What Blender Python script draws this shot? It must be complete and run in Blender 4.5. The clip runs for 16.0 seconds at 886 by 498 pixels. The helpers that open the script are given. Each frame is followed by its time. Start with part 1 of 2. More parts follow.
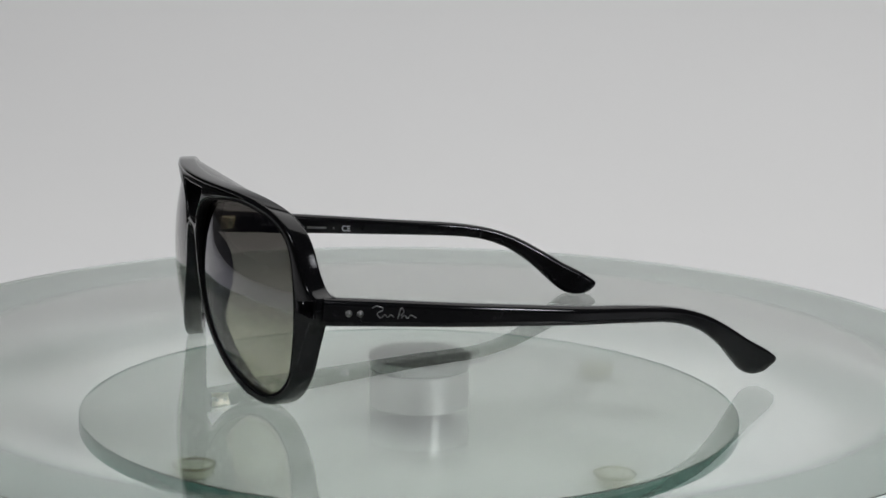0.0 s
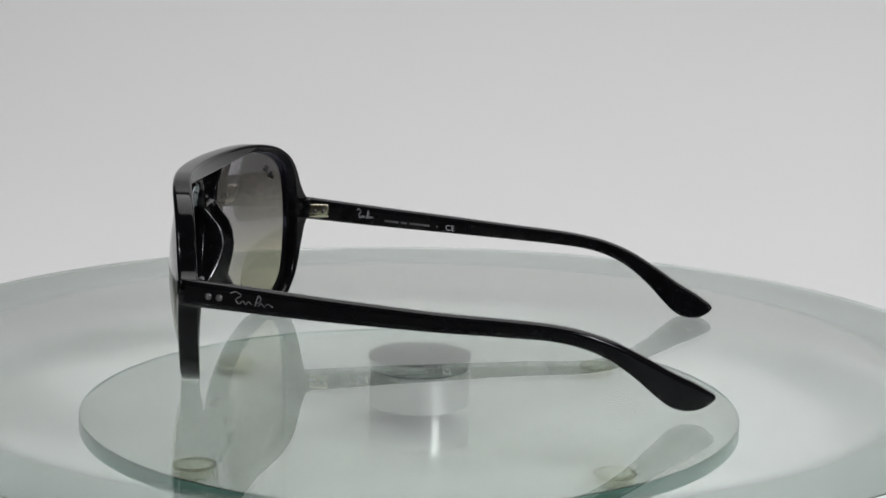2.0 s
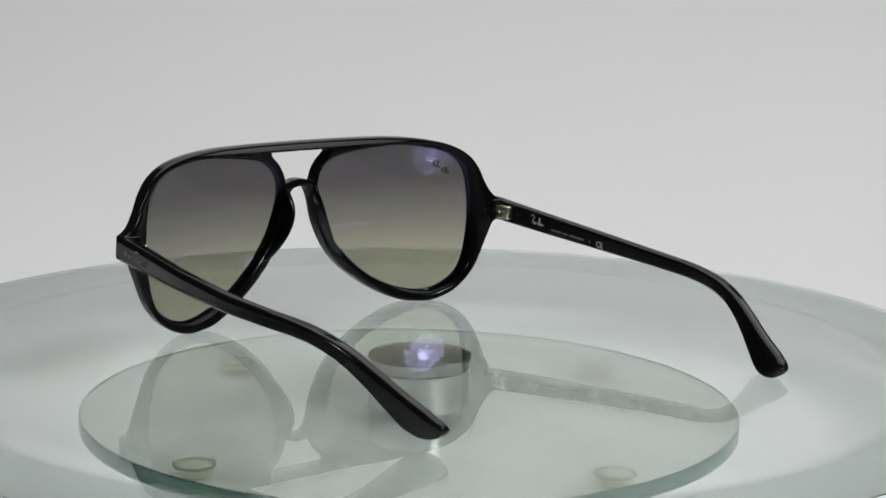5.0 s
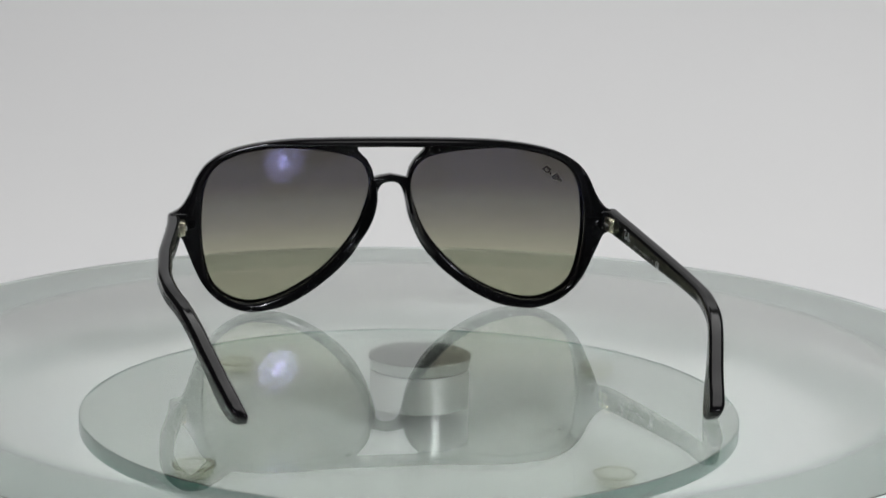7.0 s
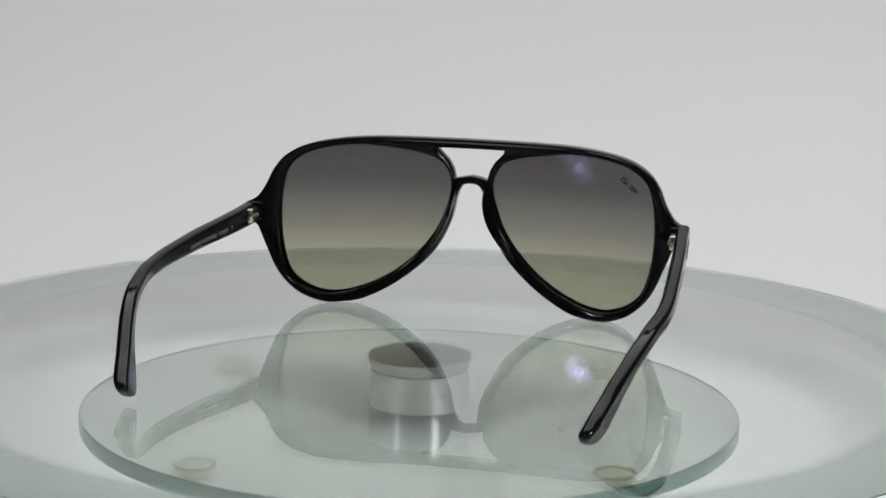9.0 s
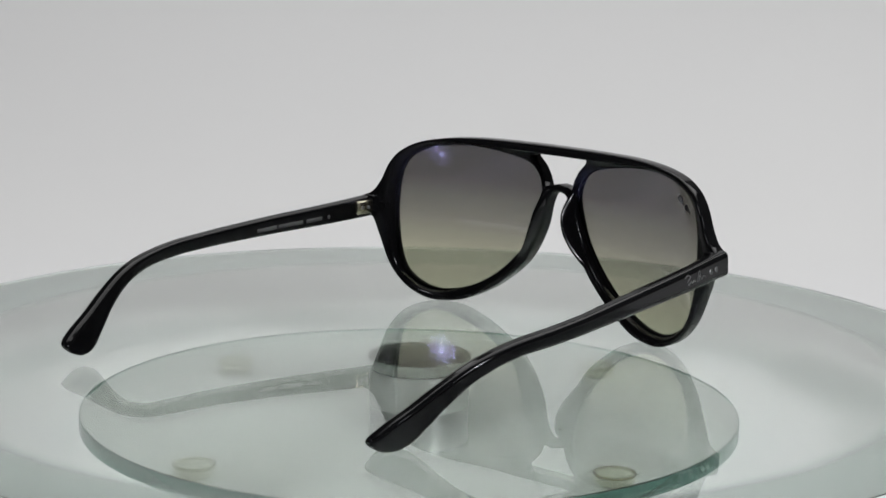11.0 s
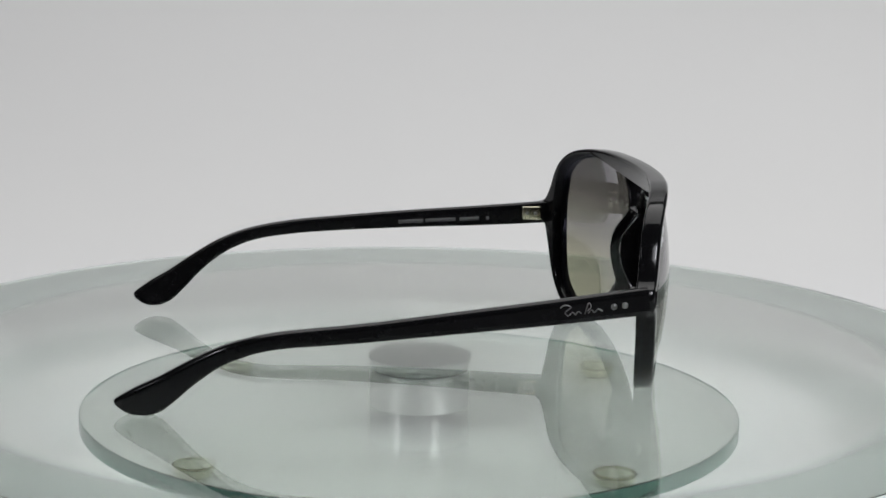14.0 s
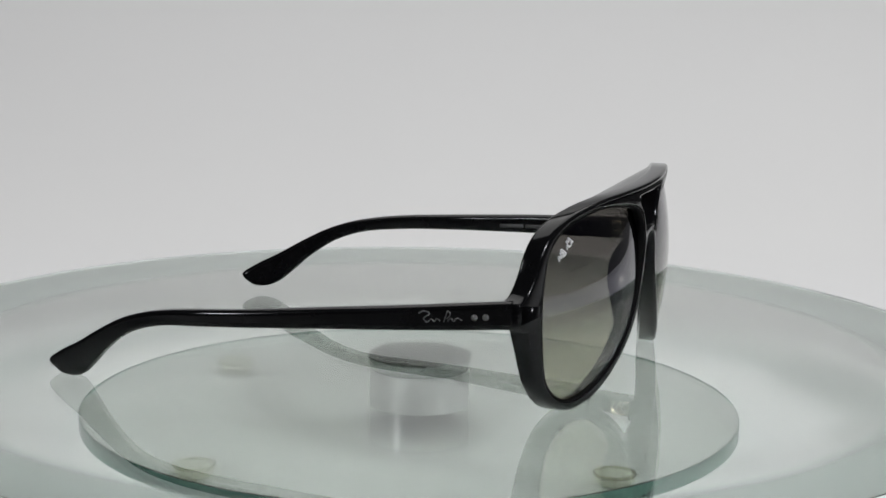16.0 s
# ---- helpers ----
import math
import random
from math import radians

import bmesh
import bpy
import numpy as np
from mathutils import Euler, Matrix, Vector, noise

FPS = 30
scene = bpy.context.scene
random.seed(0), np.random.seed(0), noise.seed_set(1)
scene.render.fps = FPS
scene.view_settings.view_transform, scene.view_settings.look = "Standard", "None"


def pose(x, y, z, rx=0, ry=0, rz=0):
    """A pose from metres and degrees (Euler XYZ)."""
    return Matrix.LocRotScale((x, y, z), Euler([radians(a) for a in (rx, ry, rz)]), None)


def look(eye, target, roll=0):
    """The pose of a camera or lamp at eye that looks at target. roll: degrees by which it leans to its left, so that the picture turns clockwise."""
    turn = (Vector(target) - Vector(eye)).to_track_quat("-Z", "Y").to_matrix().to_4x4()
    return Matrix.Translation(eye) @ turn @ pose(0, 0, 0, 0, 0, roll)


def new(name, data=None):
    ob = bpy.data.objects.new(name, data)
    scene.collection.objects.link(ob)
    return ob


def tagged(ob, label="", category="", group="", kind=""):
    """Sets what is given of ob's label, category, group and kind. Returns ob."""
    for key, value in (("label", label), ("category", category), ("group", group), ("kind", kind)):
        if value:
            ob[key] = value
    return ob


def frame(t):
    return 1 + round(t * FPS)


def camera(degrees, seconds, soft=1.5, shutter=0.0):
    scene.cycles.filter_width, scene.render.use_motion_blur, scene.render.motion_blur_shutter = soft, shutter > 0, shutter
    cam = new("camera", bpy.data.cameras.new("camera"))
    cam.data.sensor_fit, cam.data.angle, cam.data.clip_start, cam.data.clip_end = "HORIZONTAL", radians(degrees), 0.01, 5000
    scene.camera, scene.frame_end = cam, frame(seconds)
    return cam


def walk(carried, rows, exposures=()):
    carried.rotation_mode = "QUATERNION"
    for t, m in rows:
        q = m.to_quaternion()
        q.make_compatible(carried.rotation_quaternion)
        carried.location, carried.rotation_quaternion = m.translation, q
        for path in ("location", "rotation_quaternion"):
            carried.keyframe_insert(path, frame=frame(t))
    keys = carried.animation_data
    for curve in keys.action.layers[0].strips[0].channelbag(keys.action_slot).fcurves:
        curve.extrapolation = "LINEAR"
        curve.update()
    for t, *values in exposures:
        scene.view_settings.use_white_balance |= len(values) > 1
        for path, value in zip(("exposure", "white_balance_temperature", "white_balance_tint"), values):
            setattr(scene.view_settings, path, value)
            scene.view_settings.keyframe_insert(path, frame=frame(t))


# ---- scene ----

# ------------------------------------------------------------ camera
cam = camera(27.1, 16.0, soft=1.5)
EYE = (0.0, -0.5122, 0.1252)
CAM_POSE = pose(*EYE, 90 - 10.56, 0, -0.686) @ pose(0, 0, 0, 0, 0, 1.018)
walk(cam, [(0.0, CAM_POSE), (16.0, CAM_POSE)], exposures=[(0.0, -0.12), (0.5, -0.07), (1.5, 0.0), (16.0, 0.0)])

# ------------------------------------------------------------ light
world = bpy.data.worlds.new("world")
scene.world = world
world.use_nodes = True
world.node_tree.nodes["Background"].inputs[0].default_value = (1.0, 0.99, 0.98, 1)
world.node_tree.nodes["Background"].inputs[1].default_value = 0.05


def area_lamp(name, eye, target, size_x, size_y, watts, colour=(1, 1, 1), shape="RECTANGLE"):
    data = bpy.data.lights.new(name, "AREA")
    data.shape, data.size, data.size_y, data.energy, data.color = shape, size_x, size_y, watts, colour
    ob = new(name, data)
    ob.matrix_world = look(eye, target)
    return ob


# broad unseen area light, added in place of diffuse room light from above
area_lamp("overhead_ambient_fill", (0.32, 0.66, 1.42), (0.32, 0.66, 0.0), 1.9, 1.4, 20.2, (0.997, 0.994, 0.986))
# two clamp lamps: a bright bulb in front of a pale reflector dish
for side, spot in (("east", (0.307, -0.356, 0.271)), ("west", (-0.553, -0.404, 0.399))):
    aim = (0.0, 0.03, 0.02)
    near = tuple(Vector(spot) + 0.012 * (Vector(aim) - Vector(spot)).normalized())
    area_lamp("reflector_" + side, spot, aim, 0.15, 0.15, 0.46, (0.93, 0.945, 1.0), "DISK")
    area_lamp("bulb_" + side, near, aim, 0.055, 0.055, 0.6, (0.93, 0.945, 1.0), "DISK")


# ------------------------------------------------------------ materials
def material(name):
    m = bpy.data.materials.new(name)
    m.use_nodes = True
    return m, m.node_tree.nodes, m.node_tree.links, m.node_tree.nodes["Principled BSDF"]


def noise_node(nodes, links, scale, detail=4.0):
    co = nodes.new("ShaderNodeTexCoord")
    n = nodes.new("ShaderNodeTexNoise")
    n.inputs["Scale"].default_value, n.inputs["Detail"].default_value = scale, detail
    links.new(co.outputs["Object"], n.inputs["Vector"])
    return n


def plain(name, colour, rough, metal=0.0, spread=0.06, scale=400.0, bump=0.0, ior=1.5):
    """A painted, plastic or metal surface with a little variation in tone, gloss and relief."""
    m, nodes, links, b = material(name)
    n = noise_node(nodes, links, scale)
    mix = nodes.new("ShaderNodeMix")
    mix.data_type = "RGBA"
    mix.inputs["A"].default_value = (*[c * (1 - spread) for c in colour], 1)
    mix.inputs["B"].default_value = (*[min(1, c * (1 + spread)) for c in colour], 1)
    links.new(n.outputs["Fac"], mix.inputs["Factor"])
    links.new(mix.outputs["Result"], b.inputs["Base Color"])
    n2 = noise_node(nodes, links, scale * 0.21)
    r = nodes.new("ShaderNodeMapRange")
    r.inputs["To Min"].default_value, r.inputs["To Max"].default_value = rough * 0.8, rough * 1.2
    links.new(n2.outputs["Fac"], r.inputs["Value"])
    links.new(r.outputs["Result"], b.inputs["Roughness"])
    b.inputs["Metallic"].default_value = metal
    b.inputs["IOR"].default_value = ior
    if bump:
        bp = nodes.new("ShaderNodeBump")
        bp.inputs["Strength"].default_value, bp.inputs["Distance"].default_value = bump, 0.0002
        links.new(n.outputs["Fac"], bp.inputs["Height"])
        links.new(bp.outputs["Normal"], b.inputs["Normal"])
    return m


def clear_glass(name, colour, rough=0.0, ior=1.5):
    m, nodes, links, b = material(name)
    b.inputs["Base Color"].default_value = (*colour, 1)
    b.inputs["Transmission Weight"].default_value = 1.0
    b.inputs["IOR"].default_value = ior
    n = noise_node(nodes, links, 60.0)
    r = nodes.new("ShaderNodeMapRange")
    r.inputs["To Min"].default_value, r.inputs["To Max"].default_value = rough, rough + 0.004
    links.new(n.outputs["Fac"], r.inputs["Value"])
    links.new(r.outputs["Result"], b.inputs["Roughness"])
    return m


def frosted_glass():
    """Translucent grey-green etching on the border of the plate."""
    m, nodes, links, b = material("frosted_glass")
    out = nodes["Material Output"]
    clear = nodes.new("ShaderNodeBsdfTransparent")
    clear.inputs["Color"].default_value = (0.95, 0.975, 0.965, 1)
    milk = nodes.new("ShaderNodeBsdfTranslucent")
    milk.inputs["Color"].default_value = (0.76, 0.81, 0.79, 1)
    n = noise_node(nodes, links, 35.0)
    r = nodes.new("ShaderNodeMapRange")
    r.inputs["To Min"].default_value, r.inputs["To Max"].default_value = 0.30, 0.42
    links.new(n.outputs["Fac"], r.inputs["Value"])
    # the etching fades in over its inner edge
    co = nodes.new("ShaderNodeTexCoord")
    flat = nodes.new("ShaderNodeVectorMath")
    flat.operation = "MULTIPLY"
    flat.inputs[1].default_value = (1, 1, 0)
    links.new(co.outputs["Object"], flat.inputs[0])
    length = nodes.new("ShaderNodeVectorMath")
    length.operation = "LENGTH"
    links.new(flat.outputs["Vector"], length.inputs[0])
    fade = nodes.new("ShaderNodeMapRange")
    fade.interpolation_type = "SMOOTHSTEP"
    fade.inputs["From Min"].default_value, fade.inputs["From Max"].default_value = 0.1335, 0.1405
    links.new(length.outputs["Value"], fade.inputs["Value"])
    amount = nodes.new("ShaderNodeMath")
    amount.operation = "MULTIPLY"
    links.new(r.outputs["Result"], amount.inputs[0])
    links.new(fade.outputs["Result"], amount.inputs[1])
    tint = nodes.new("ShaderNodeMix")
    tint.data_type = "RGBA"
    tint.inputs["A"].default_value = (1, 1, 1, 1)
    tint.inputs["B"].default_value = (0.95, 0.975, 0.965, 1)
    links.new(fade.outputs["Result"], tint.inputs["Factor"])
    links.new(tint.outputs["Result"], clear.inputs["Color"])
    mix = nodes.new("ShaderNodeMixShader")
    links.new(amount.outputs[0], mix.inputs["Fac"])
    links.new(clear.outputs[0], mix.inputs[1])
    links.new(milk.outputs[0], mix.inputs[2])
    links.new(mix.outputs[0], out.inputs["Surface"])
    return m


def gradient_lens():
    """Smoked lens: dark grey above, pale yellow-green below, with a glossy coat."""
    m, nodes, links, b = material("gradient_lens")
    out = nodes["Material Output"]
    co = nodes.new("ShaderNodeTexCoord")
    sep = nodes.new("ShaderNodeSeparateXYZ")
    links.new(co.outputs["Object"], sep.inputs[0])
    r = nodes.new("ShaderNodeMapRange")
    r.inputs["From Min"].default_value, r.inputs["From Max"].default_value = 0.002, 0.052
    links.new(sep.outputs["Z"], r.inputs["Value"])
    ramp = nodes.new("ShaderNodeValToRGB")
    e = ramp.color_ramp.elements
    e[0].position, e[0].color = 0.0, (0.55, 0.545, 0.42, 1)
    e[1].position, e[1].color = 1.0, (0.092, 0.084, 0.079, 1)
    for pos, col in ((0.28, (0.46, 0.452, 0.36, 1)), (0.50, (0.27, 0.265, 0.232, 1)), (0.75, (0.124, 0.117, 0.110, 1))):
        k = e.new(pos)
        k.color = col
    links.new(r.outputs["Result"], ramp.inputs["Fac"])
    links.new(ramp.outputs["Color"], b.inputs["Base Color"])
    b.inputs["Transmission Weight"].default_value = 1.0
    b.inputs["IOR"].default_value = 1.5
    b.inputs["Roughness"].default_value = 0.0
    b.inputs["Specular Tint"].default_value = (0.52, 0.50, 1.0, 1)
    return m


def edge_glass(name, colour, clear):
    """The cut edge of a plate, through which the glass looks green."""
    m, nodes, links, b = material(name)
    b.inputs["Base Color"].default_value = (*colour, 1)
    b.inputs["Transmission Weight"].default_value = clear
    b.inputs["IOR"].default_value = 1.5
    n = noise_node(nodes, links, 90.0)
    r = nodes.new("ShaderNodeMapRange")
    r.inputs["To Min"].default_value, r.inputs["To Max"].default_value = 0.15, 0.3
    links.new(n.outputs["Fac"], r.inputs["Value"])
    links.new(r.outputs["Result"], b.inputs["Roughness"])
    return m


PAPER = plain("white_paper", (0.80, 0.80, 0.80), 0.7, spread=0.015, scale=6.0)
WALL = plain("grey_wall", (0.10, 0.10, 0.10), 0.8, spread=0.1, scale=3.0)
ACETATE = plain("black_acetate", (0.005, 0.005, 0.0055), 0.10, spread=0.3, scale=300.0, ior=1.29)
GLASS = clear_glass("clear_glass", (0.622, 0.648, 0.620))
BASE_GLASS = clear_glass("clear_base_glass", (0.805, 0.845, 0.81))
GLASS_EDGE = edge_glass("green_glass_edge", (0.20, 0.46, 0.37), 0.6)
PALE_EDGE = edge_glass("pale_glass_edge", (0.80, 0.85, 0.83), 0.0)
FROST = frosted_glass()
LENS = gradient_lens()
ALUMINIUM = plain("brushed_aluminium", (0.57, 0.595, 0.58), 0.2, metal=1.0, spread=0.05, scale=900.0)
TURNED = plain("turned_aluminium", (0.86, 0.865, 0.86), 0.30, metal=1.0, spread=0.05, scale=900.0)
turned_shader = TURNED.node_tree.nodes["Principled BSDF"]
around = TURNED.node_tree.nodes.new("ShaderNodeTangent")  # lathe marks run round the axis
around.direction_type, around.axis = "RADIAL", "Z"
TURNED.node_tree.links.new(around.outputs["Tangent"], turned_shader.inputs["Tangent"])
turned_shader.inputs["Anisotropic"].default_value = 0.8
turned_shader.inputs["Anisotropic Rotation"].default_value = 0.25
GROOVE = plain("dark_groove", (0.03, 0.03, 0.03), 0.5)
STEEL = plain("silver_metal", (0.27, 0.27, 0.265), 0.42, metal=1.0)
DULL = plain("dull_silver", (0.20, 0.20, 0.20), 0.4, metal=1.0)
BRASS = plain("hinge_metal", (0.62, 0.58, 0.44), 0.28, metal=1.0)
RUBBER = clear_glass("clear_rubber", (0.90, 0.91, 0.79), 0.02, 1.02)
ADHESIVE = clear_glass("clear_adhesive", (0.64, 0.64, 0.44), 0.1, 1.27)
PRINT = plain("grey_print", (0.09, 0.09, 0.09), 0.5)
PALE_PRINT = plain("pale_print", (0.45, 0.46, 0.48), 0.5)
ETCH = plain("white_etching", (0.75, 0.75, 0.75), 0.5)
MATTE = plain("matte_black", (0.004, 0.004, 0.004), 0.8)
MATTE.node_tree.nodes["Principled BSDF"].inputs["Specular IOR Level"].default_value = 0.1
DUST = plain("dark_dust", (0.03, 0.03, 0.03), 0.9)


# ------------------------------------------------------------ mesh helpers
def mesh_object(name, bm, mats, parent=None, label="", smooth=True):
    me = bpy.data.meshes.new(name)
    bmesh.ops.recalc_face_normals(bm, faces=bm.faces)
    bm.to_mesh(me)
    bm.free()
    for mt in (mats if isinstance(mats, (list, tuple)) else [mats]):
        me.materials.append(mt)
    if smooth:
        me.shade_smooth()
    ob = new(name, me)
    if parent:
        ob.parent = parent
    if label:
        tagged(ob, label)
    return ob


def part(name, bm, mats, parent, label="", smooth=True):
    return mesh_object(name, bm, mats, parent, label, smooth)


def lathe(profile, segments=128, closed=True, edge_faces=()):
    """Turns a closed profile of (radius, z) about the upright axis. edge_faces: the profile steps that take the second material."""
    bm = bmesh.new()
    rings = []
    for r, z in profile:
        if r < 1e-7:
            rings.append([bm.verts.new((0, 0, z))])
        else:
            rings.append([bm.verts.new((r * math.cos(2 * math.pi * k / segments), r * math.sin(2 * math.pi * k / segments), z)) for k in range(segments)])
    pairs = list(zip(range(len(rings) - 1), range(1, len(rings))))
    if closed:
        pairs.append((len(rings) - 1, 0))
    for n, (a, b) in enumerate(pairs):
        ra, rb = rings[a], rings[b]
        if len(ra) == 1 and len(rb) == 1:
            continue
        for k in range(segments):
            j = (k + 1) % segments
            if len(ra) == 1:
                f = bm.faces.new((ra[0], rb[k], rb[j]))
            elif len(rb) == 1:
                f = bm.faces.new((ra[k], ra[j], rb[0]))
            else:
                f = bm.faces.new((ra[k], ra[j], rb[j], rb[k]))
            f.material_index = 1 if n in edge_faces else 0
            f.smooth = True
    return bm


def sharpen(ob, degrees=30):
    bm = bmesh.new()
    bm.from_mesh(ob.data)
    for e in bm.edges:
        if len(e.link_faces) == 2 and e.calc_face_angle(0) > radians(degrees):
            e.smooth = False
    bm.to_mesh(ob.data)
    bm.free()
    return ob


def box(bm, centre, size, bevel=0.0):
    made = bmesh.ops.create_cube(bm, size=1.0, matrix=Matrix.Translation(centre) @ Matrix.Diagonal((*size, 1)))
    if bevel:
        edges = list({e for v in made["verts"] for e in v.link_edges})
        bmesh.ops.bevel(bm, geom=edges, offset=bevel, segments=2, affect="EDGES", profile=0.5)


def spline(points, steps=8, closed=True):
    """Points of a smooth curve through the given control points."""
    pts = [Vector(q) for q in points]
    n = len(pts)
    out = []
    for k in range(n if closed else n - 1):
        if closed:
            p0, p1, p2, p3 = pts[k - 1], pts[k], pts[(k + 1) % n], pts[(k + 2) % n]
        else:
            p0, p1, p2, p3 = pts[max(k - 1, 0)], pts[k], pts[k + 1], pts[min(k + 2, n - 1)]
        for s in range(steps):
            t = s / steps
            out.append(0.5 * (2 * p1 + (p2 - p0) * t + (2 * p0 - 5 * p1 + 4 * p2 - p3) * t * t + (3 * p1 - p0 - 3 * p2 + p3) * t ** 3))
    if not closed:
        out.append(pts[-1])
    return out


def tube(bm, path, radius, sides=6):
    """A round wire along a path of points."""
    rings = []
    for k, q in enumerate(path):
        d = (path[min(k + 1, len(path) - 1)] - path[max(k - 1, 0)]).normalized()
        a = d.orthogonal().normalized()
        b = d.cross(a)
        rings.append([bm.verts.new(q + radius * (math.cos(2 * math.pi * s / sides) * a + math.sin(2 * math.pi * s / sides) * b)) for s in range(sides)])
    for ra, rb in zip(rings, rings[1:]):
        for s in range(sides):
            bm.faces.new((ra[s], ra[(s + 1) % sides], rb[(s + 1) % sides], rb[s]))
    bm.faces.new(rings[0][::-1])
    bm.faces.new(rings[-1])


# ------------------------------------------------------------ setting
TABLE_Z = -0.0266


def sweep_backdrop():
    """White paper that lies on the table and curves up behind the turntable."""
    bm = bmesh.new()
    prof = [(-0.24, TABLE_Z), (0.35, TABLE_Z)]
    for k in range(1, 25):
        a = radians(90 * k / 24)
        prof.append((0.35 + 0.45 * math.sin(a), TABLE_Z + 0.45 * (1 - math.cos(a))))
    prof.append((0.80, 0.7))
    th = 0.002
    cols = [-0.42 + 0.84 * k / 12 for k in range(13)]
    top = [[bm.verts.new((x, y, z)) for x in cols] for y, z in prof]
    low = [[bm.verts.new((x, y + (th if z > 0.3 else 0), z - th)) for x in cols] for y, z in prof]
    for i in range(len(prof) - 1):
        for j in range(12):
            bm.faces.new((top[i][j], top[i][j + 1], top[i + 1][j + 1], top[i + 1][j]))
            bm.faces.new((low[i][j], low[i + 1][j], low[i + 1][j + 1], low[i][j + 1]))
    for i in range(len(prof) - 1):
        for j in (0, 12):
            bm.faces.new((top[i][j], top[i + 1][j], low[i + 1][j], low[i][j]))
    for i in (0, len(prof) - 1):
        for j in range(12):
            bm.faces.new((top[i][j], top[i][j + 1], low[i][j + 1], low[i][j]))
    ob = mesh_object("backdrop", bm, PAPER)
    return tagged(ob, "seamless white paper backdrop curving up behind the turntable", "backdrop", kind="structure")


def room():
    """Plain walls, floor and ceiling that close the place."""
    for name, c, s in (("wall_north", (0, 1.55, 0.35), (3.2, 0.1, 2.3)), ("wall_south", (0, -1.75, 0.35), (3.2, 0.1, 2.3)),
                       ("wall_east", (1.65, -0.1, 0.35), (0.1, 3.2, 2.3)), ("wall_west", (-1.65, -0.1, 0.35), (0.1, 3.2, 2.3)),
                       ("floor", (0, -0.1, -0.85), (3.4, 3.4, 0.1)), ("ceiling", (0, -0.1, 1.55), (3.4, 3.4, 0.1))):
        bm = bmesh.new()
        box(bm, c, s)
        tagged(mesh_object(name, bm, WALL, smooth=False), "plain dark grey studio " + name.split("_")[0], name.split("_")[0], kind="structure")
    bm = bmesh.new()
    box(bm, (0, 0.2, TABLE_Z - 0.002 - 0.0151), (1.9, 1.3, 0.03), 0.002)
    table = new("studio_table")
    tagged(table, "plain dark grey studio table under the paper", "table")
    part("tabletop", bm, WALL, table, smooth=False)
    for x in (-0.88, 0.88):
        for y in (-0.38, 0.78):
            bm = bmesh.new()
            box(bm, (x, y, -0.4295), (0.05, 0.05, 0.7408), 0.003)
            part("leg", bm, WALL, table, smooth=False)


sweep_backdrop()
room()

# ------------------------------------------------------------ turntable
PLATE_R, PLATE_T = 0.1632, 0.0040
BASE_TOP, BASE_R, BASE_T = -0.0184, 0.0937, 0.0042


def plate(radius, top, thick, round_=0.0003):
    return lathe([(0, top), (radius - 4 * round_, top), (radius - round_, top), (radius - 0.3 * round_, top - 0.3 * round_), (radius, top - round_),
                  (radius, top - thick + round_), (radius - 0.3 * round_, top - thick + 0.3 * round_), (radius - round_, top - thick), (radius - 4 * round_, top - thick), (0, top - thick)],
                 192, False, (2, 3, 4, 5, 6))


def turntable_top():
    top = new("turntable")
    tagged(top, "round clear glass turntable plate with a frosted border", "turntable")
    ob = sharpen(part("glass_plate", plate(PLATE_R, 0.0, PLATE_T), [GLASS, PALE_EDGE], top))
    ob.visible_shadow = False
    bm = lathe([(0.1335, -PLATE_T - 0.0003), (PLATE_R - 0.0001, -PLATE_T - 0.0003), (PLATE_R - 0.0001, -PLATE_T - 0.0006), (0.1335, -PLATE_T - 0.0006)], 192)
    part("frosted_border", bm, FROST, top, "pale grey-green frosted border ring", smooth=False)
    z = -PLATE_T - 0.0001
    bm = lathe([(0, z), (0.0147, z), (0.0150, z - 0.0003), (0.0150, z - 0.0006), (0.0143, z - 0.0009), (0.0143, z - 0.0036), (0.0, z - 0.0036)], 96, False)
    sharpen(part("bearing_cap", bm, ALUMINIUM, top, "brushed aluminium bearing cap"), 25)
    return top


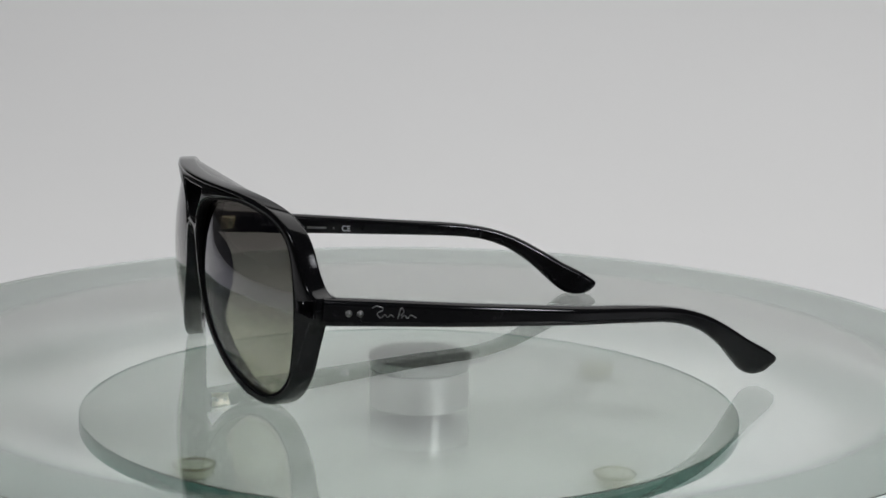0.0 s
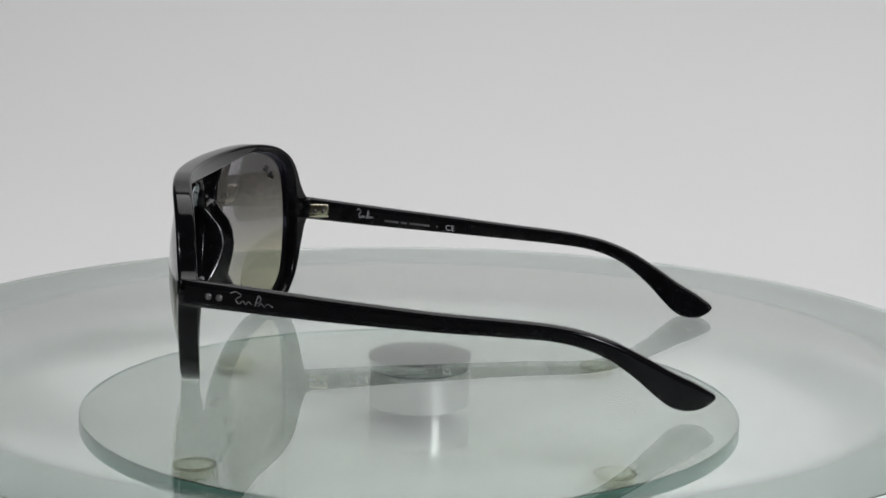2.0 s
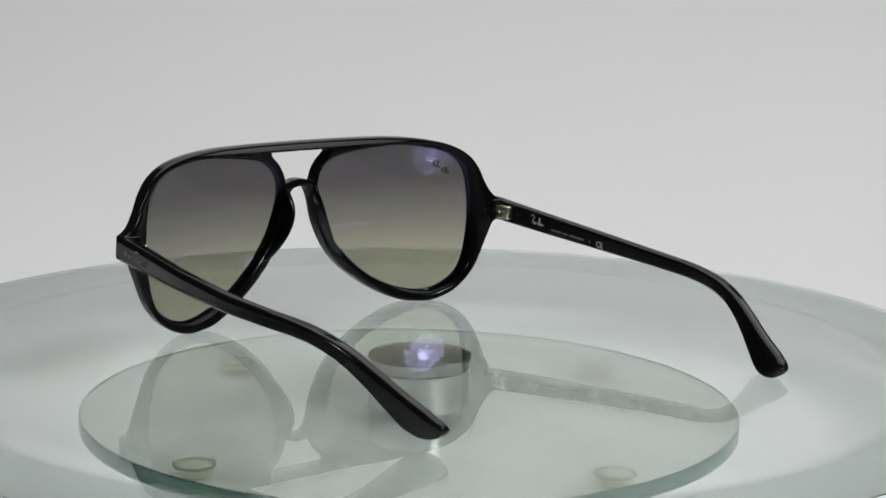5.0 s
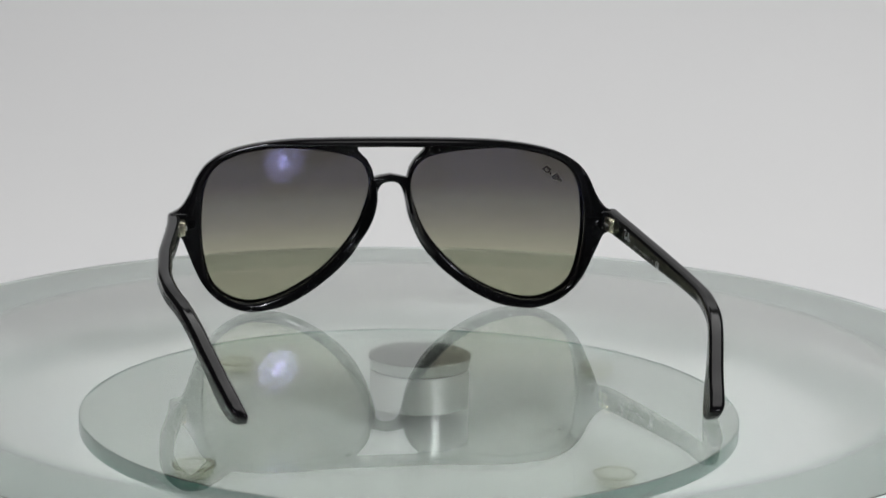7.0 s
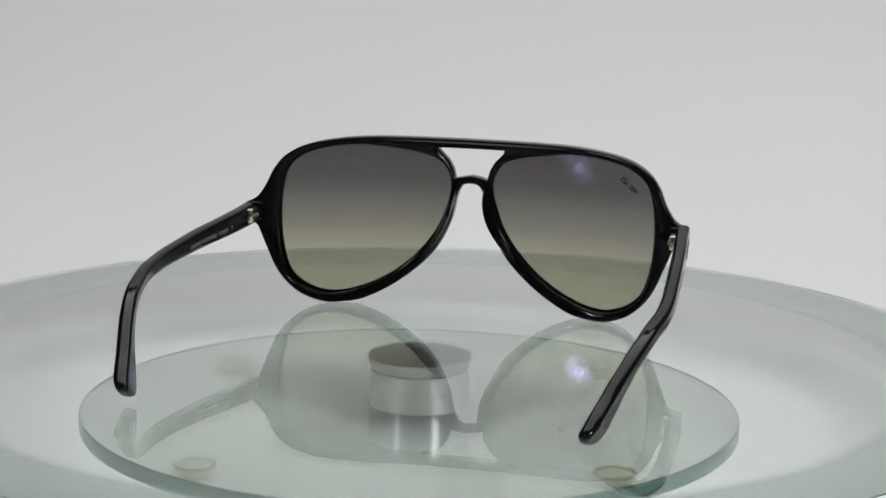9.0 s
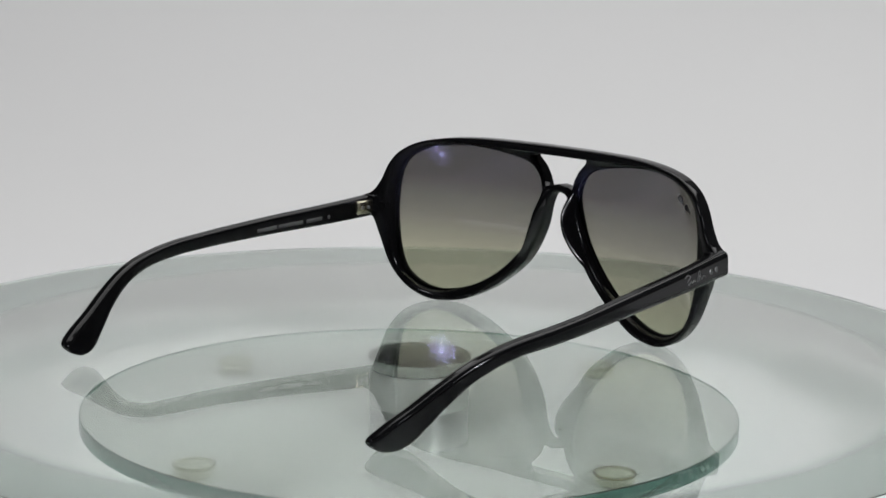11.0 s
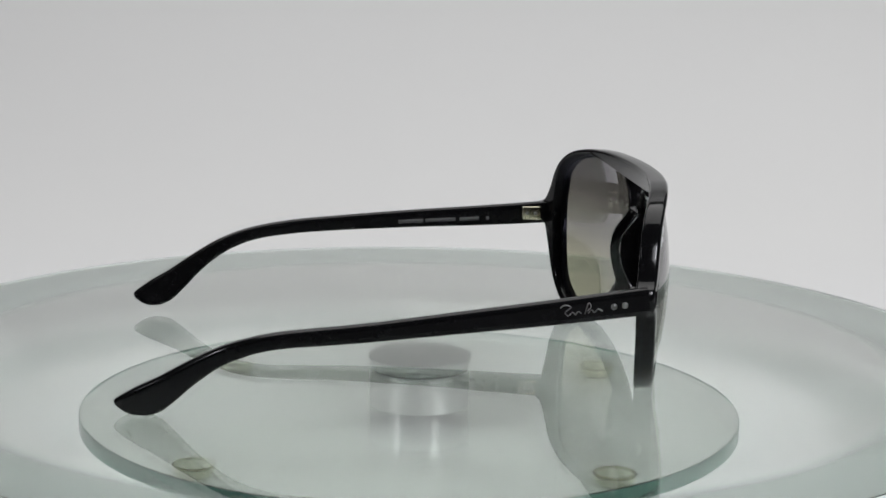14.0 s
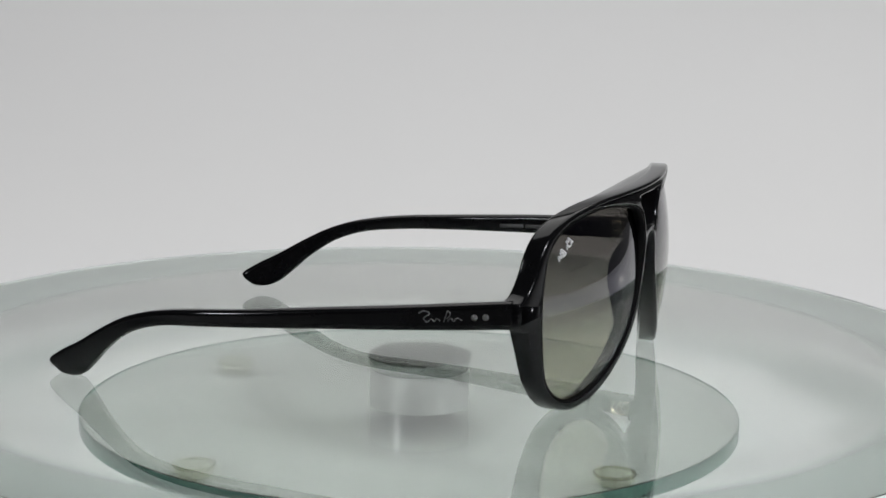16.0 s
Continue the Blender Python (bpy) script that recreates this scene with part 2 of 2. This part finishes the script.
def turntable_base():
    base = new("glass_stand")
    base.location = (0, 0, 0)
    tagged(base, "small round glass stand with aluminium bearing on clear rubber feet", "stand")
    ob = sharpen(part("glass_plate", plate(BASE_R, BASE_TOP, BASE_T), [BASE_GLASS, GLASS_EDGE], base))
    ob.location = (-0.0025, 0, 0)
    ob.visible_shadow = False
    bm = lathe([(0, BASE_TOP + 0.01042), (0.0142, BASE_TOP + 0.01042), (0.0143, BASE_TOP + 0.01032), (0.0143, BASE_TOP + 0.00005), (0, BASE_TOP + 0.00005)], 96, False)
    sharpen(part("bearing", bm, TURNED, base, "brushed aluminium bearing hub"), 25)
    bm = lathe([(0, BASE_TOP + 0.01057), (0.01405, BASE_TOP + 0.01057), (0.01405, BASE_TOP + 0.01045), (0, BASE_TOP + 0.01045)], 96, False)
    part("groove", bm, GROOVE, base, "dark seam of the bearing")
    for x, y in ((-0.0575, -0.0575), (0.0505, -0.0600), (-0.0575, 0.0500), (0.0560, 0.0510)):
        z0 = BASE_TOP - BASE_T - 0.0001
        h = z0 - TABLE_Z
        bm = lathe([(0, z0 - 0.0004), (0.0050, z0 - 0.0004), (0.0052, z0 - 0.0007), (0.0050, z0 - h * 0.5), (0.0040, z0 - h * 0.85), (0.0026, TABLE_Z + 0.0001), (0, TABLE_Z + 0.0001)], 40, False)
        f = part("rubber_foot", bm, RUBBER, base, "clear rubber foot")
        f.location = (x, y, 0)
        bm = lathe([(0.0049, z0), (0.0056, z0), (0.0057, z0 - 0.0003), (0.0055, z0 - 0.0006), (0.0050, z0 - 0.0006), (0.0048, z0 - 0.0003)], 48)
        part("rim", bm, ADHESIVE, f, "pale yellow rim of the clear foot")
    bm = bmesh.new()
    bmesh.ops.create_icosphere(bm, subdivisions=2, radius=0.0005, matrix=Matrix.Translation((0.0389, -0.026, BASE_TOP + 0.0002)) @ Matrix.Diagonal((1, 1, 0.6, 1)))
    tagged(mesh_object("dust_speck", bm, DUST), "tiny dark dust speck on the glass base", "dust")
    return base


turntable = turntable_top()
turntable_base()

# ------------------------------------------------------------ sunglasses
# x across the face, y towards the front, z up; millimetres in the outlines
LENS_OUTLINE = [(30.6, 50.6), (42.6, 50.2), (52.4, 47.6), (58.0, 42.4), (60.0, 32), (59.4, 18.5), (55.8, 8.2), (46.4, 2.9), (35.0, 4.3), (22.4, 11.1), (12.3, 21.8), (7.4, 32.7), (6.6, 41.0), (12.2, 47.6)]
RIM_OUTLINE = [(0, 53.3), (22, 53.3), (32.6, 53.1), (42.6, 52.2), (51.3, 50.3), (57.4, 47.0), (60.9, 42.8), (63.3, 37.6), (66.0, 33.6), (69.2, 31.8)]
RIM_OUTLINE_LOW = [(69.2, 26.0), (66.0, 24.6), (63.9, 19.8), (59.6, 10.0), (53.6, 3.5), (46.6, 0.35), (40.6, 0.0), (32.6, 1.5), (21.9, 7.4), (12.2, 16.2), (6.6, 26.5), (4.5, 35), (2.7, 38.6), (0, 39.4)]
BRIDGE_HOLE = [(0, 50.4), (10.6, 50.4), (10.4, 49.4), (7.6, 46.5), (6, 43.7), (5.3, 40.7), (3.0, 41.3), (0, 41.8)]


SHIFT = -0.0004  # the front sits a little off the middle between the arms


def face_y(x, z):
    """Depth of the curved, slightly tilted front at x, z in metres."""
    x, h = abs(x), z - 0.028
    lean = 0.02 * h - 1.0 * h * h if h > 0 else -0.0018 * (-h / 0.026) ** 2.5
    return 0.0636 + lean - 3.3 * x * x + 6.5 * max(0.0, x - 0.058) ** 2


def mirrored(half):
    return half + [(-x, z) for x, z in reversed(half) if x > 0.01]


def front_frame(parent):
    """The rims, brow bar and endpieces as one moulded piece with rounded edges."""
    data = bpy.data.curves.new("front_outline", "CURVE")
    data.dimensions, data.fill_mode = "2D", "BOTH"
    data.extrude, data.bevel_depth, data.bevel_resolution, data.offset = 0.0017, 0.0009, 3, -0.0009
    upper = [tuple(v) for v in spline(RIM_OUTLINE, 6, False)]
    lower = [tuple(v) for v in spline(RIM_OUTLINE_LOW, 6, False)]
    outlines = [mirrored(upper + lower)]
    lens = [tuple(v) for v in spline(LENS_OUTLINE, 6)]
    outlines.append(lens)
    outlines.append([(-x, z) for x, z in lens])
    outlines.append(mirrored(BRIDGE_HOLE))
    for pts in outlines:
        s = data.splines.new("POLY")
        s.points.add(len(pts) - 1)
        for q, (x, z) in zip(s.points, pts):
            q.co = (x / 1000, z / 1000, 0, 1)
        s.use_cyclic_u = True
    tmp = bpy.data.objects.new("front_outline", data)
    scene.collection.objects.link(tmp)
    me = bpy.data.meshes.new_from_object(tmp.evaluated_get(bpy.context.evaluated_depsgraph_get()))
    bpy.data.objects.remove(tmp)
    bm = bmesh.new()
    bm.from_mesh(me)
    bmesh.ops.remove_doubles(bm, verts=bm.verts, dist=1e-6)
    for v in bm.verts:
        x, z, d = v.co
        v.co = (x + SHIFT, face_y(x, z) + d, z)
    return part("front_frame", bm, ACETATE, parent, "glossy black acetate double-bridge front")


LENS_R, LENS_WRAP, LENS_Y, LENS_THICK = 0.0866, 0.21, 0.0619, 0.0016


def lens_y(x, z, front=False):
    """Depth of the spherical, slightly wrapped lens at x, z in metres (x counted outwards); the rear face, or the front one."""
    axis = Vector((-LENS_WRAP, -1.0, 0.0)).normalized()
    c = Vector((0.034, LENS_Y, 0.028)) + axis * LENS_R
    r = LENS_R + (LENS_THICK if front else 0.0)
    return c.y + math.sqrt(r * r - (x - c.x) ** 2 - (z - c.z) ** 2)


def lens_mesh(side):
    edge = [Vector((x, z)) / 1000 for x, z in spline(LENS_OUTLINE, 6)]
    mid = Vector((0.034, 0.028))
    n = len(edge)
    bm = bmesh.new()
    sheets = []
    for front in (True, False):
        rows = []
        for k in range(17):
            rings = []
            for q in edge:
                c = mid + (q - mid) * (k / 16 * 1.03)
                rings.append(bm.verts.new((side * c.x + SHIFT, lens_y(c.x, c.y, front), c.y)))
                if k == 0:
                    break
            rows.append(rings)
        for a, b in zip(rows, rows[1:]):
            for s in range(n):
                t = (s + 1) % n
                if len(a) == 1:
                    bm.faces.new((a[0], b[s], b[t]))
                else:
                    bm.faces.new((a[s], a[t], b[t], b[s]))
        sheets.append(rows)
    fa, fb = sheets[0][-1], sheets[1][-1]
    for s in range(n):
        t = (s + 1) % n
        bm.faces.new((fa[s], fb[s], fb[t], fa[t]))
    return bm


def lens_seat(side):
    """The dull groove of the rim in which a lens sits."""
    edge = [Vector((x, z)) / 1000 for x, z in spline(LENS_OUTLINE, 6)]
    n = len(edge)
    bm = bmesh.new()
    loops = []
    for inset, d in ((0.0003, 0.0), (0.0003, 0.0023), (-0.0004, 0.0023), (-0.0004, 0.0)):
        loop = []
        for k, q in enumerate(edge):
            t = (edge[(k + 1) % n] - edge[k - 1]).normalized()
            nrm = Vector((t.y, -t.x))
            if nrm.dot(Vector((0.034, 0.028)) - q) < 0:
                nrm = -nrm
            c = q + nrm * inset
            loop.append(bm.verts.new((side * c.x + SHIFT, face_y(c.x, c.y) + d, c.y)))
        loops.append(loop)
    for a, b in zip(loops, loops[1:] + loops[:1]):
        for s in range(n):
            t = (s + 1) % n
            bm.faces.new((a[s], a[t], b[t], b[s]))
    return bm


def nose_pad(side):
    """The saddle flange that grows backward from the nasal rim."""
    path = spline([(6.0, 40.5), (6.3, 37), (7.1, 33), (8.9, 27.2), (12.2, 20.8), (16.4, 15.8)], 5, False)
    bm = bmesh.new()
    rings = []
    n = len(path) - 1
    for k, q in enumerate(path):
        d = (path[min(k + 1, n)] - path[max(k - 1, 0)]).normalized()
        out = Vector((-d.y, d.x))
        if out.x > 0:
            out = -out
        c = q / 1000 + out * 0.0006
        swell = math.sin(math.pi * k / n) ** 1.3
        y0 = face_y(c.x, c.y)
        depth = 0.0020 + 0.0056 * swell
        lean = 0.0012 * swell
        half = 0.0010
        ring = []
        for u, v in ((0.9, 0.0006), (0.9, -depth * 0.5), (0.75, -depth * 0.85), (0.35, -depth * 0.98), (-0.35, -depth * 0.98), (-0.75, -depth * 0.85), (-0.9, -depth * 0.5), (-0.9, 0.0006)):
            w = c + out * (-u * half) - out * (lean * (v / depth))
            ring.append(bm.verts.new((side * w.x + SHIFT, y0 + v, w.y)))
        rings.append(ring)
    for a, b in zip(rings, rings[1:]):
        for s in range(8):
            t = (s + 1) % 8
            bm.faces.new((a[s], a[t], b[t], b[s]))
    bm.faces.new(rings[0])
    bm.faces.new(rings[-1])
    return bm


# centre line of a temple arm: y, z, half height
ARM = [(49.5, 28.9, 3.5), (24, 26.6, 3.1), (4, 25.0, 2.75), (-18, 23.2, 2.35), (-34, 22.0, 2.15), (-43, 21.0, 2.0), (-50, 19.4, 2.05), (-57, 16.55, 2.3), (-64, 12.15, 2.85), (-70, 7.65, 3.7), (-74.6, 4.6, 4.45), (-77.6, 3.0, 4.35), (-79.6, 2.3, 3.75), (-80.9, 1.95, 2.8), (-81.6, 1.85, 1.3)]
ARM_X = {1: [(48.5, 68.2), (28, 69.9), (6, 71.3), (-20, 72.8), (-34, 72.9), (-51, 70.7), (-61, 67.8), (-71, 64.4), (-84, 60.7)],
         -1: [(48.5, 68.3), (36, 69.0), (10, 71.7), (-15, 72.5), (-32, 70.9), (-51, 66.6), (-62, 63.2), (-71, 59.4), (-84, 54.4)]}


def arm_x(side, y):
    t = ARM_X[side]
    return float(np.interp(-y, [-q[0] for q in t], [q[1] for q in t]))


def arm_lift(side, y):
    drop = min(1.0, max(0.0, (47 - y) / 75))
    return 0.1 - 0.45 * drop if side > 0 else -0.3 + 1.7 * drop


def arm_frames(side):
    """Centre, downward-up normal and half height along the arm, in millimetres."""
    pts = spline(ARM, 7, False)
    out = []
    for k, q in enumerate(pts):
        d = pts[min(k + 1, len(pts) - 1)] - pts[max(k - 1, 0)]
        d = Vector((d.x, d.y)).normalized()
        nrm = Vector((-d.y, d.x))
        if nrm.y < 0:
            nrm = -nrm
        cut = min(1.0, max(0.0, (-66 - q.x) / 11))  # the tip is cut off at a slant
        nrm = nrm.lerp(Vector((-0.80, 0.60)), cut).normalized()
        xs = [arm_x(side, q.x + e) for e in (-4, -2, 0, 2, 4)]
        out.append((side * sum(xs) / 5, q.x, q.y + arm_lift(side, q.x), nrm, max(q.z, 0.4)))
    return out


def temple_arm(side):
    bm = bmesh.new()
    rings = []
    for x, y, z, nrm, hh in arm_frames(side):
        half = 2.0 * min(1.0, 0.3 + hh / 4.2 * 0.7) if hh < 4.2 and y < -78 else 2.0
        ring = []
        c = min(1.3, 0.7 * half, 0.55 * hh)
        outline = []
        for sx, sz in ((1, 1), (-1, 1), (-1, -1), (1, -1)):
            corner = [(half, hh - c - 0.2 * c)]
            for k in range(4):
                a = math.pi / 2 * k / 3
                corner.append((half - c + c * math.cos(a), hh - c + c * math.sin(a)))
            corner.append((half - c - 0.2 * c, hh))
            if sx * sz < 0:
                corner.reverse()
            outline += [(sx * u, sz * v) for u, v in corner]
        for u, v in outline:
            ring.append(bm.verts.new(((x + u) / 1000, (y + nrm.x * v) / 1000, (z + nrm.y * v) / 1000)))
        rings.append(ring)
    n = len(rings[0])
    for a, b in zip(rings, rings[1:]):
        for s in range(n):
            t = (s + 1) % n
            bm.faces.new((a[s], a[t], b[t], b[s]))
    bm.faces.new(rings[0])
    bm.faces.new(rings[-1])
    return bm


def on_arm(side, y, v, outer=True, lift=0.05):
    """A point on the flat of an arm: v in half heights."""
    fr = arm_frames(side)
    k = min(range(len(fr)), key=lambda i: abs(fr[i][1] - y))
    x, y0, z, nrm, hh = fr[k]
    a = fr[min(k + 1, len(fr) - 1)]
    b = fr[max(k - 1, 0)]
    slope = (a[2] - b[2]) / (a[1] - b[1])
    xx = side * arm_x(side, y) + side * (2.0 + lift) * (1 if outer else -1)
    return Vector((xx, y, z + slope * (y - y0) + v * hh)) / 1000


def script_mark(side, y0, length, outer, wire, strokes):
    """Flowing strokes of a maker's mark, as plain wire."""
    bm = bmesh.new()
    for stroke in strokes:
        path = [on_arm(side, y0 + u * length, v, outer, 0.0) for u, v in spline([(*q,) for q in stroke], 4, False)]
        tube(bm, path, wire, 5)
    return bm


MARK = [[(0.0, 0.45), (0.12, 0.62), (0.26, 0.40), (0.12, 0.05), (0.20, -0.30)],
        [(0.22, -0.25), (0.30, 0.0), (0.36, -0.25), (0.42, 0.0), (0.50, -0.2)],
        [(0.58, -0.30), (0.66, 0.55), (0.72, 0.25), (0.64, -0.05)],
        [(0.66, -0.25), (0.74, 0.0), (0.80, -0.25), (0.88, 0.0), (1.0, -0.2)]]


def bars(side, spans, v, height):
    """Plain printed bars on the inner face of an arm, from y to y."""
    bm = bmesh.new()
    for a, b in spans:
        p, q = on_arm(side, a, v, False, 0.02), on_arm(side, b, v, False, 0.02)
        up = Vector((0, 0, height / 2000))
        inn = Vector((-side * 0.00004, 0, 0))
        f = [bm.verts.new(c) for c in (p - up, q - up, q + up, p + up)]
        g = [bm.verts.new(c.co + inn) for c in f]
        bm.faces.new(f)
        bm.faces.new(g)
        for k in range(4):
            bm.faces.new((f[k], f[(k + 1) % 4], g[(k + 1) % 4], g[k]))
    return bm


def letters(text, size, m):
    """Flat raised letters of the built-in font, placed by the matrix m."""
    data = bpy.data.curves.new("letters", "FONT")
    data.body, data.size, data.extrude = text, size, 0.00003
    tmp = bpy.data.objects.new("letters", data)
    scene.collection.objects.link(tmp)
    me = bpy.data.meshes.new_from_object(tmp.evaluated_get(bpy.context.evaluated_depsgraph_get()))
    bpy.data.objects.remove(tmp)
    bm = bmesh.new()
    bm.from_mesh(me)
    bm.transform(m)
    return bm


def lens_etching():
    """A small pale etched mark near the upper outer corner of one lens."""
    bm = bmesh.new()
    for stroke in ([(-3.4, -0.9), (-3.0, 1.0), (-2.4, 0.2), (-1.9, 1.1), (-1.4, -0.7)], [(-3.2, -0.2), (-2.2, -0.9), (-1.2, 0.1), (-0.5, -0.6)],
                   [(0.4, -0.9), (0.8, 0.9), (1.5, 0.5), (1.0, -0.1), (1.8, -0.6), (0.7, -0.9)], [(1.8, 0.7), (2.3, -0.5), (2.9, 0.5), (3.4, -0.6)]):
        stroke = [(51.2 + 0.78 * a + 0.62 * b, 42.6 - 0.62 * a + 0.78 * b) for a, b in stroke]
        path = []
        for q in spline(stroke, 4, False):
            x, z = q.x / 1000, q.y / 1000
            path.append(Vector((x + SHIFT, lens_y(x, z, True), z)))
        tube(bm, path, 0.00028, 5)
    return bm


def sunglasses():
    g = new("sunglasses")
    tagged(g, "glossy black aviator sunglasses with grey-green gradient lenses standing on glass", "sunglasses")
    front_frame(g)
    for side in (1, -1):
        lens = sharpen(part("lens", lens_mesh(side), LENS, g, "smoked gradient lens, dark grey fading to pale yellow-green"), 40)
        part("lens_seat", lens_seat(side), MATTE, g, "dull black groove round the lens")
        sharpen(part("nose_pad", nose_pad(side), ACETATE, g), 40)
        arm = sharpen(part("temple_arm", temple_arm(side), ACETATE, g, "glossy black curved temple arm"), 75)
        # hinge on the inner face
        bm = bmesh.new()
        box(bm, (side * 0.0664, 0.0431, 0.0284), (0.0026, 0.0066, 0.0042), 0.0005)
        hinge = part("hinge", bm, BRASS, g, "pale brass barrel hinge")
        for dy in (-0.0016, 0.0010):
            bm = bmesh.new()
            bmesh.ops.create_cone(bm, cap_ends=True, segments=16, radius1=0.0006, radius2=0.0005, depth=0.0005,
                                  matrix=Matrix.Translation((side * 0.0649, 0.0431 + dy, 0.0284)) @ pose(0, 0, 0, 0, 90, 0))
            part("screw", bm, STEEL, hinge)
        bm = bmesh.new()
        box(bm, (side * 0.0668, 0.0473, 0.0290), (0.0052, 0.0030, 0.0062), 0.0006)
        part("endpiece", bm, ACETATE, g)
        # two rivets and a maker's mark on the outer face
        for y in (43.2, 40.4):
            bm = bmesh.new()
            c = on_arm(side, y, 0.0, True, -0.05)
            bmesh.ops.create_cone(bm, cap_ends=True, segments=20, radius1=0.0009, radius2=0.0008, depth=0.0004, matrix=Matrix.Translation(c) @ pose(0, 0, 0, 0, 90, 0))
            part("rivet", bm, DULL, arm, "small dull silver rivet")
        if side > 0:
            bm = script_mark(side, 26.5, 11.0, True, 0.00019, MARK)
        else:
            bm = script_mark(side, 37.5, -11.0, True, 0.00019, MARK)
        part("maker_mark", bm, DULL, arm, "small silver flowing maker's mark")
        if side > 0:
            part("printed_mark", script_mark(side, 31.0, -5.5, False, 0.00014, MARK), PALE_PRINT, arm, "small pale printed mark")
            part("printed_line", bars(side, [(22.0, 17.5), (16.8, 14.8), (14.0, 7.5), (5.4, 4.8)], -0.3, 0.7), PRINT, arm, "faint grey printed line")
            c = on_arm(side, 2.4, -0.62, False, 0.03)
            up = (on_arm(side, -2, -0.62, False) - on_arm(side, 2.4, -0.62, False)).normalized()
            m = Matrix.Translation(c) @ Matrix((( 0, 0, -1, 0), (up.y, -up.z, 0, 0), (up.z, up.y * -1, 0, 0), (0, 0, 0, 1)))
            part("ce_mark", letters("CE", 0.0026, m), PALE_PRINT, arm, "pale printed CE mark")
            part("etched_mark", lens_etching(), ETCH, lens, "small white etched mark")
        else:
            part("printed_line", bars(side, [(29.4, 28.4), (26.2, 20.0), (18.7, 9.0), (8.4, 0.4)], -0.2, 1.2), PRINT, arm, "faint grey printed line")
    return g


glasses = sunglasses()


# ------------------------------------------------------------ turning
TURN = [(0.0, 109.51), (0.5, 102.54), (1.0, 95.87), (1.5, 88.5), (2.0, 81.75), (2.5, 74.32), (3.0, 67.3), (3.5, 59.46), (4.0, 51.96), (4.2, 48.95),
        (5.25, 33.7), (6.3, 18.5), (6.5, 15.54), (7.0, 9.04), (7.5, 3.54), (8.0, -2.6), (8.5, -8.49), (9.0, -14.46), (9.2, -16.8), (10.25, -32.0), (11.3, -47.5), (11.5, -50.5), (12.0, -57.92), (12.5, -65.55),
        (13.0, -72.52), (13.5, -78.55), (14.0, -83.51), (14.5, -89.41), (15.0, -95.08), (15.5, -102.68), (16.0, -110.52)]


def motions():
    walk(glasses, [(t, pose(0, 0, 0.0002, 0, 0.24, a)) for t, a in TURN])
    walk(turntable, [(t, pose(0, 0, 0, 0, 0, a)) for t, a in TURN])


motions()
